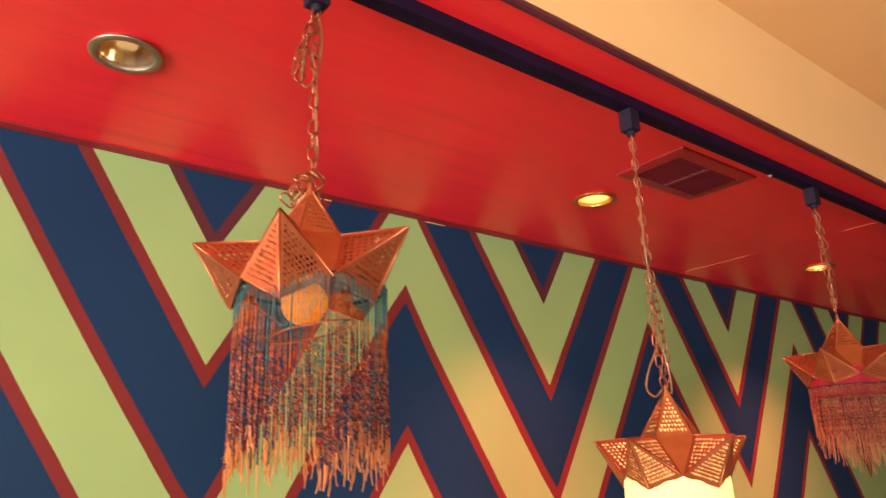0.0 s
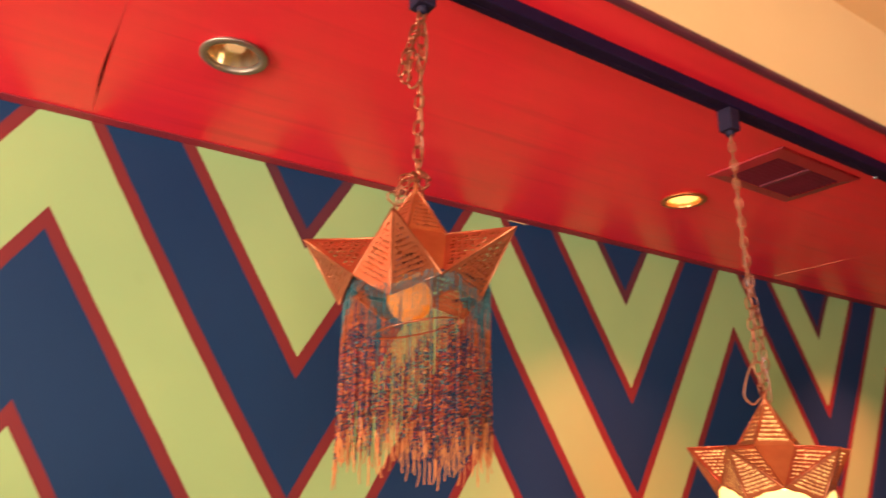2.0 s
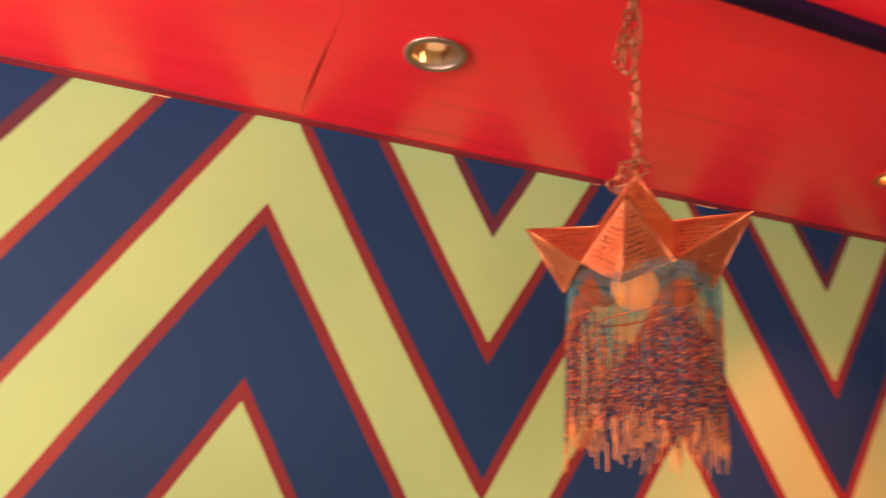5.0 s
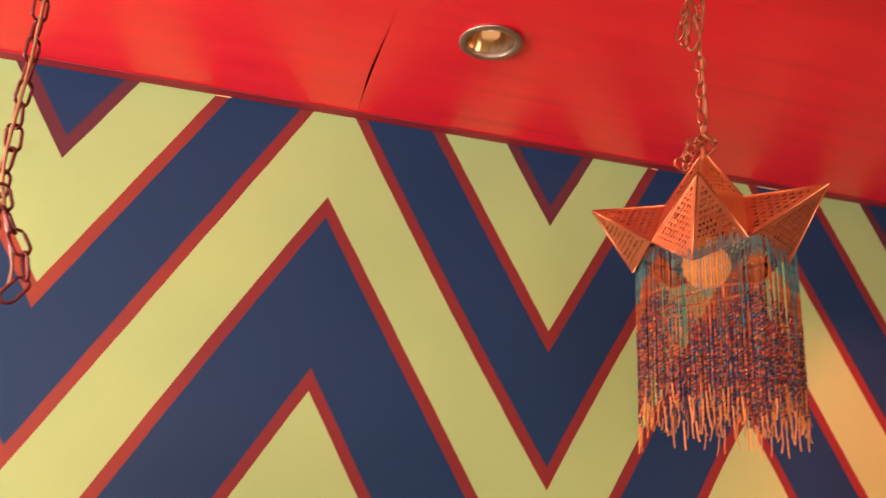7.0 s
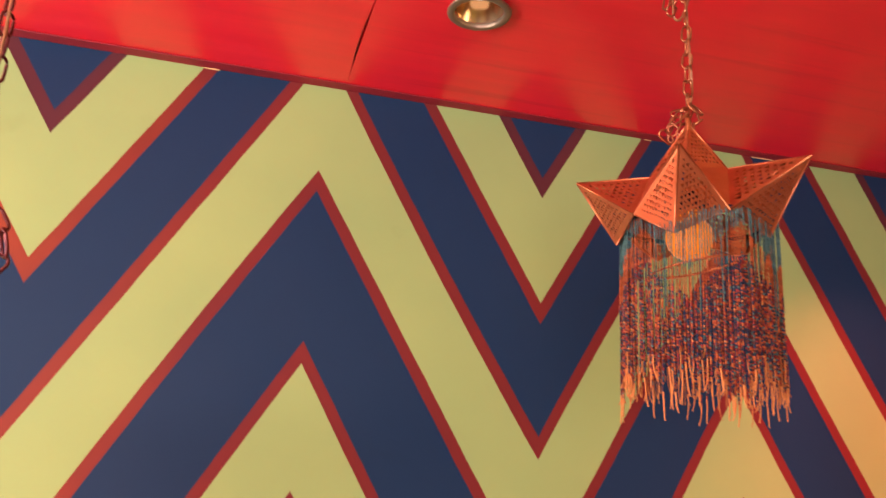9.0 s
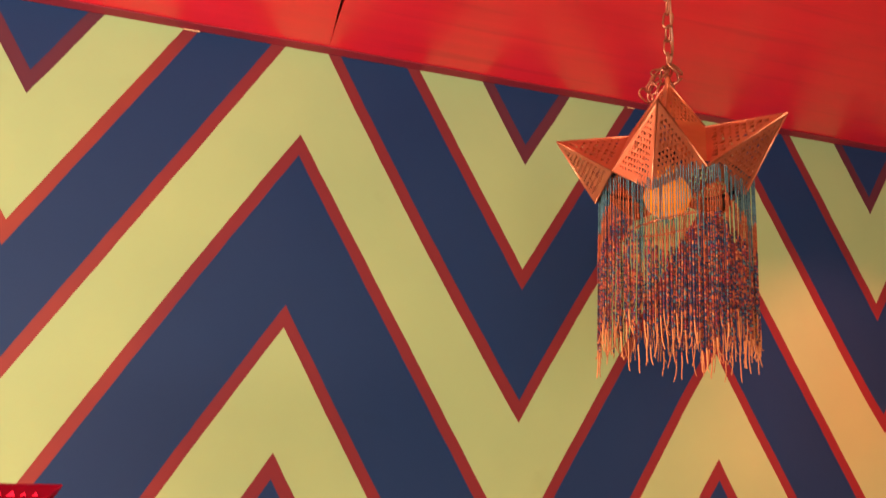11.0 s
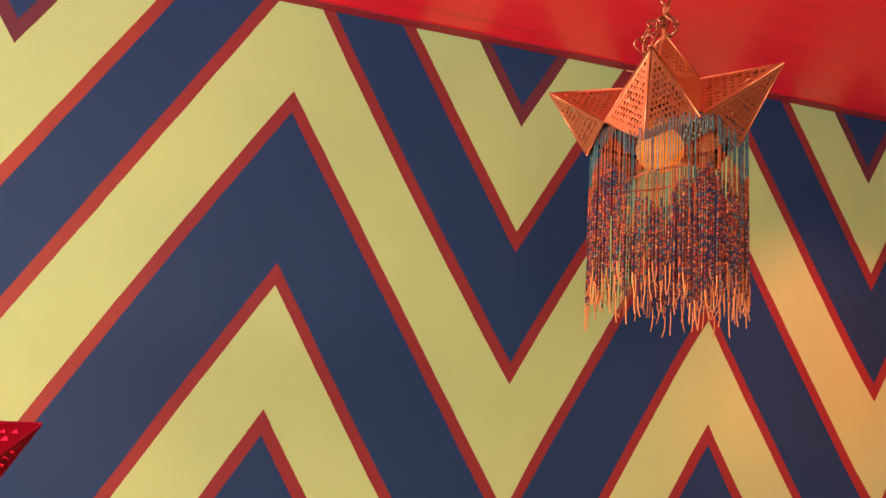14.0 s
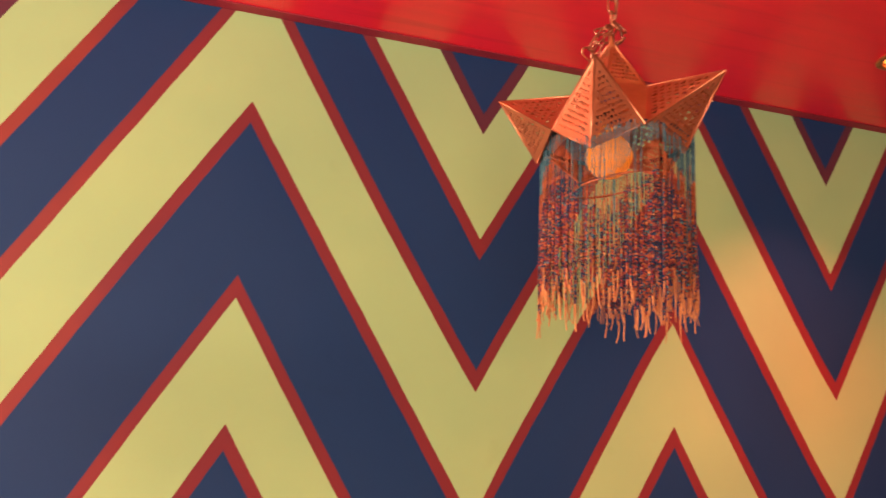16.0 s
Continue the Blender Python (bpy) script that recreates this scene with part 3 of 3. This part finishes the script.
def bulb(parent, centre, radius, mat, label):
    prof = [(0.0, -radius)] + [(radius * math.sin(math.pi * k / 16), -radius * math.cos(math.pi * k / 16)) for k in range(1, 14)] + [(0.016, radius * 1.05), (0.014, radius * 1.35)]
    part("bulb", lathe(prof, 32, centre), mat, parent, label, smooth=True)
    part("socket", lathe([(0.0145, radius * 1.30), (0.017, radius * 1.34), (0.017, radius * 1.95), (0.010, radius * 2.1), (0.0, radius * 2.1)], 20, centre), M_BLACK, parent, smooth=True)


def bead_run(head, length, choose, tail, sway, size):
    """One string of glass beads, thin over its head, with a bare thread tail; each bead is an island."""
    verts, faces, mats = [], [], []
    def ring_stack(levels, mat, ox, oy):
        base = len(verts)
        for z, r in levels:
            for k in range(4):
                a = math.pi / 2 * k + 0.5
                verts.append((ox + r * math.cos(a), oy + r * math.sin(a), z))
        for i in range(len(levels) - 1):
            for k in range(4):
                j = (k + 1) % 4
                faces.append((base + 4 * i + k, base + 4 * i + j, base + 4 * i + 4 + j, base + 4 * i + 4 + k))
                mats.append(mat)
    z, pitch = 0.0, size * 0.88
    wx = wy = 0.0
    while -z < length:
        d = -z / length
        ox = sway[0] * math.sin(d * sway[2]) * d
        oy = sway[1] * math.sin(d * sway[2]) * d
        h = pitch * random.uniform(0.85, 1.05)
        mat = choose(-z)
        r = size * random.uniform(0.46, 0.60) * (0.55 if -z < head else 1.0)
        ring_stack([(z, r * 0.75), (z - h * 0.5, r), (z - h * 0.94, r * 0.75)], mat, ox, oy)
        wx, wy = ox, oy
        z -= h
    bx, by = sway[3], sway[4]
    n = 7
    base = len(verts)
    for i in range(n + 1):
        f = i / n
        r = 0.0012 * (1 - 0.2 * f)
        for k in range(4):
            a = math.pi / 2 * k
            verts.append((wx + bx * f * f + 0.0012 * math.sin(f * 5 + bx * 300) * f + r * math.cos(a), wy + by * f * f + r * math.sin(a), z - tail * f))
    for i in range(n):
        for k in range(4):
            j = (k + 1) % 4
            faces.append((base + 4 * i + k, base + 4 * i + j, base + 4 * i + 4 + j, base + 4 * i + 4 + k))
            mats.append(7)
    return verts, faces, mats


def fringe(parent, centre, radius, count, length, palette, chooser, ragged, tails, label, size=0.0029):
    top = new("fringe")
    top.parent = parent
    bm = lathe([(radius - 0.0045, 0.002), (radius - 0.0015, 0.002), (radius - 0.0015, -0.004), (radius - 0.0045, -0.004), (radius - 0.0045, 0.002)], 60, centre)
    part("fringe_ring", bm, M_ADAPT, top)
    tagged(top, label)
    for k in range(count):
        a = 2 * math.pi * (k + random.uniform(-0.28, 0.28)) / count
        r = radius + random.uniform(-0.003, 0.002)
        ln = length * (1 + ragged(a)) * random.choice((random.uniform(0.84, 0.97), random.uniform(0.95, 1.06), random.uniform(0.98, 1.10)))
        sway = (random.uniform(-0.0018, 0.0018), random.uniform(-0.0018, 0.0018), random.uniform(2, 6), random.gauss(0, 0.003), random.gauss(0, 0.003))
        pick, head = chooser(a)
        v, f, mt = bead_run(head, ln, pick, tails * random.uniform(0.2, 1.2), sway, size)
        me = bpy.data.meshes.new("strand")
        me.from_pydata(v, [], f)
        for m in palette:
            me.materials.append(m)
        me.polygons.foreach_set("material_index", mt)
        me.polygons.foreach_set("use_smooth", [True] * len(f))
        ob = part("strand", me, None, top)
        ob.location = (centre[0] + r * math.cos(a), centre[1] + r * math.sin(a), centre[2])
    return top


def confetti(a):
    """Teal points under the arms of the star with orange borders, mixed colours below; the coloured head of each string is thin."""
    off = abs((math.degrees(a) - 84 + 36) % 72 - 36) / 36
    teal = 0.020 + 0.064 * (1 - off) + random.uniform(-0.004, 0.004)
    orange = teal + 0.042 + random.uniform(-0.006, 0.006)
    if random.random() < 0.09:
        teal, orange = teal + random.uniform(0.05, 0.10), teal + 0.10
    def pick(d):
        if d < teal:
            return 0
        if d < orange:
            return 1
        return random.choices((0, 1, 2, 3, 4, 5, 6), (7, 25, 22, 18, 2, 0, 22))[0]
    return pick, max(teal, orange)


def russet(a):
    def pick(d):
        return random.choices((0, 1, 2, 3, 4, 5, 6), (20, 18, 14, 18, 10, 10, 10))[0]
    return pick, 0.05


def adapter(parent):
    bm = bmesh.new()
    box(bm, (-0.0180, -0.0175, -0.084), (0.0180, 0.0175, -0.0290), 0.003)
    part("adapter", bm, M_ADAPT, parent, "black plastic track adapter")
    bm = lathe([(0.0105, -0.084), (0.0105, -0.091), (0.008, -0.096), (0.0, -0.096)], 16)
    part("strain_relief", bm, M_ADAPT, parent, smooth=True)


def cord(parent, pts, radius=0.0021):
    bm = bmesh.new()
    tube(bm, glide(pts, 8), radius, 6)
    part("cord", bm, M_CORD, parent, "clear gold electric cord", smooth=True)


def pendant(x, label):
    top = tagged(new("pendant_lamp"), label, "pendant lamp", "star pendant lamps on the track")
    top.location = (x, TRACK_Y, H)
    adapter(top)
    return top


# beaded lamp, tip level 2.095
lamp = pendant(-0.185, "copper star pendant lamp with multicoloured beaded fringe, unlit")
C = (-0.005, -0.003, -0.505)
chain(lamp, [(0, 0, -0.088), (0, 0.001, -0.25), (-0.002, 0, -0.392)])
chain(lamp, [(0, 0, -0.090), (-0.016, -0.002, -0.140), (-0.030, -0.004, -0.185), (-0.038, -0.004, -0.220), (-0.031, -0.002, -0.232), (-0.023, 0, -0.212), (-0.016, 0, -0.150), (-0.006, 0, -0.098)], 30)
chain(lamp, [(-0.002, 0, -0.402), (0.010, 0.010, -0.385), (0.018, 0.014, -0.400), (0.018, 0.014, -0.432)], 20)
chain(lamp, [(-0.004, 0, -0.402), (-0.016, 0.004, -0.400), (-0.028, 0.009, -0.418), (-0.036, 0.010, -0.438), (-0.026, 0.010, -0.436), (-0.014, 0.008, -0.414)], 60)
chain(lamp, [(-0.003, -0.003, -0.402), (0.006, -0.007, -0.394), (0.012, -0.005, -0.406), (0.008, 0.003, -0.416), (-0.005, 0.006, -0.412), (-0.010, 0, -0.402), (-0.005, -0.006, -0.396)], 10)
chain(lamp, [(-0.006, 0.002, -0.398), (-0.018, 0.006, -0.408), (-0.023, 0.010, -0.430), (-0.020, 0.012, -0.446)], 70)
cord(lamp, [(0, 0, -0.088), (0.009, -0.003, -0.15), (0.005, 0.002, -0.205), (-0.012, 0, -0.241), (-0.024, 0, -0.232), (-0.016, 0.002, -0.17), (0.001, 0.003, -0.20), (0.004, 0, -0.30), (0.010, 0.005, -0.355), (-0.002, 0, -0.40)])
star_shade(lamp, C, 84, M_COPPER, M_SEAM, "perforated copper star shade",
           {1: (-4.3, 1.0, 1.7, 0.97, 1.5, 1.07), 2: (2.2, 0.98, -7.9, 0.83, -1.5, 0.97), 3: (-3.1, 1.03, 0.8, 0.98, 0, 1)}, tip=0.167, low_z=-0.106, valley_z=-0.077, apex_z=0.088, knee=0.058, knee_z=0.002)
bulb(lamp, (C[0] - 0.004, C[1], C[2] - 0.094), 0.034, M_BULB_AMBER, "unlit amber globe bulb with added orange glow")
fringe(lamp, (C[0] + 0.010, C[1] + 0.003, C[2] - 0.072), 0.110, 200, 0.226, BEADS, confetti, lambda a: 0.035 * math.sin(3 * a) + 0.035 * math.sin(7 * a + 1), 0.036,
       "beaded curtain in teal, orange and navy")

# bare wire hoop round the bulb, hung on two stems
bm = bmesh.new()
hoop = []
for k in range(28):
    h = 2 * math.pi * k / 28
    hoop.append((C[0] + 0.006 + 0.064 * math.cos(h), C[1] + 0.064 * math.sin(h), C[2] - 0.136 + 0.012 * math.cos(h) - 0.006 * math.sin(h)))
tube(bm, hoop, 0.0016, 6, True)
for k in (3, 17):
    tube(bm, glide([hoop[k], (C[0] + (hoop[k][0] - C[0]) * 0.8, C[1] + (hoop[k][1] - C[1]) * 0.8, C[2] - 0.08), (C[0], C[1], C[2] - 0.030)], 5), 0.0014, 5)
part("wire_hoop", bm, M_COPPER, lamp, "bent copper wire hoop", smooth=True)

# lit lamp with a pale fabric drum
lamp = pendant(0.652, "copper star pendant lamp with pale fabric drum, lit")
C = (0.014, 0.0, -0.790)
chain(lamp, [(0, 0, -0.088), (0.004, 0, -0.35), (-0.002, 0, -0.52), (0.002, 0, -0.62), (0.012, 0, -0.690)])
chain(lamp, [(0.004, 0.0, -0.36), (0.022, 0.006, -0.45), (0.036, 0.006, -0.55), (0.036, 0.004, -0.63), (0.028, 0.004, -0.675), (0.016, 0, -0.698)], 40)
cord(lamp, [(0, 0, -0.088), (0.006, 0.003, -0.2), (-0.004, -0.003, -0.36), (0.010, 0.003, -0.52), (0.0, 0, -0.60), (-0.022, 0.010, -0.650), (-0.030, 0.016, -0.690), (-0.010, 0.012, -0.708), (0.008, 0.005, -0.694)])
cord(lamp, [(0.020, 0.0, -0.60), (0.030, -0.004, -0.66), (0.028, -0.005, -0.700), (0.018, -0.003, -0.698)])
star_shade(lamp, C, 42, M_COPPER, M_SEAM, "perforated copper star shade")
bulb(lamp, (C[0], C[1], C[2] - 0.080), 0.032, M_BULB_LIT, "bright globe bulb")
part("drum", lathe([(0.105, -0.082), (0.1065, -0.09), (0.108, -0.20), (0.109, -0.34), (0.107, -0.34), (0.106, -0.20), (0.1045, -0.09), (0.105, -0.082)], 60, C), M_SHADE, lamp,
     "glowing pale yellow fabric drum", smooth=True)
star_lining(lamp, C, 42, M_SHADE_INNER, "glowing yellow fabric lining behind the holes")
point_lamp("pendant_light", (0.666, TRACK_Y, H - 1.0), 34.0, (1.0, 0.44, 0.27), 0.113)

# lamp with a crimson liner and russet fringe
lamp = pendant(1.567, "copper star pendant lamp with crimson liner and russet fringe")
C = (0.008, 0.0, -0.545)
chain(lamp, [(0, 0, -0.088), (-0.003, 0, -0.25), (0.006, 0, -0.430)])
chain(lamp, [(0, 0.0, -0.092), (0.022, 0.002, -0.15), (0.038, 0.004, -0.23), (0.034, 0.004, -0.34), (0.014, 0.002, -0.425)], 40)
cord(lamp, [(0, 0, -0.088), (0.010, 0.003, -0.18), (0.006, -0.003, -0.28), (0.008, 0, -0.438)])
star_shade(lamp, C, 38.7, M_COPPER, M_SEAM, "perforated copper star shade")
bm = bmesh.new()
n = 120
up = [bm.verts.new((C[0] + (0.104 + 0.003 * math.sin(12 * 2 * math.pi * k / n)) * math.cos(2 * math.pi * k / n), C[1] + (0.104 + 0.003 * math.sin(12 * 2 * math.pi * k / n)) * math.sin(2 * math.pi * k / n), C[2] - 0.058)) for k in range(n)]
dn = [bm.verts.new((v.co.x, v.co.y, v.co.z - 0.075)) for v in up]
for k in range(n):
    bm.faces.new((up[k], up[(k + 1) % n], dn[(k + 1) % n], dn[k]))
part("liner", bm, M_LINER, lamp, "pleated crimson fabric liner", smooth=True)
fringe(lamp, (C[0], C[1], C[2] - 0.107), 0.110, 220, 0.130, RUSSET, russet, lambda a: 0.28 * math.sin(2 * a + 0.6) + 0.18 * math.sin(5 * a), 0.06,
       "dense russet beaded fringe", 0.0030)

# red lit lamp on a slack chain
lamp = pendant(-1.120, "red tin star pendant lamp, glowing red, on slack chain")
C = (-0.004, 0.0, -1.011)
chain(lamp, [(0, 0, -0.088), (0.0, 0, -0.30), (0.004, 0, -0.50), (0.002, 0, -0.64), (-0.004, 0, -0.75), (0, 0, -0.905)], 0.0, LINK_RED)
chain(lamp, [(0.004, -0.010, -0.615), (0.020, -0.012, -0.650), (0.040, -0.014, -0.685), (0.048, -0.014, -0.712), (0.038, -0.014, -0.735), (0.020, -0.014, -0.738), (0.008, -0.012, -0.712), (0.002, -0.010, -0.675), (0.001, -0.008, -0.640)], 30, LINK_RED)
cord(lamp, [(0, 0, -0.088), (0.004, -0.004, -0.30), (0.006, -0.006, -0.45), (0.002, -0.006, -0.58), (0.014, -0.010, -0.64), (0.032, -0.012, -0.695), (0.034, -0.012, -0.725), (0.020, -0.010, -0.735)], 0.0022)
star_shade(lamp, C, 9, M_COPPER_RED, M_COPPER_RED, "perforated red tin star shade", knee=0.046)
bulb(lamp, (C[0], C[1], C[2] - 0.070), 0.032, M_BULB_RED, "glowing red globe bulb")
star_lining(lamp, C, 9, M_RED_INNER, "added glowing red shell behind the holes")
point_lamp("pendant_light", (-1.110, TRACK_Y, H - 1.13), 6.0, (1.0, 0.13, 0.05), 0.09)

# lamps behind the lit downlights
spot_lamp("downlight_beam", (DOWNLIGHTS[1][0], DOWNLIGHTS[1][1], H - 0.012), 205, WARM, 108)
spot_lamp("downlight_beam", (DOWNLIGHTS[2][0], DOWNLIGHTS[2][1], H - 0.012), 205, WARM, 108)
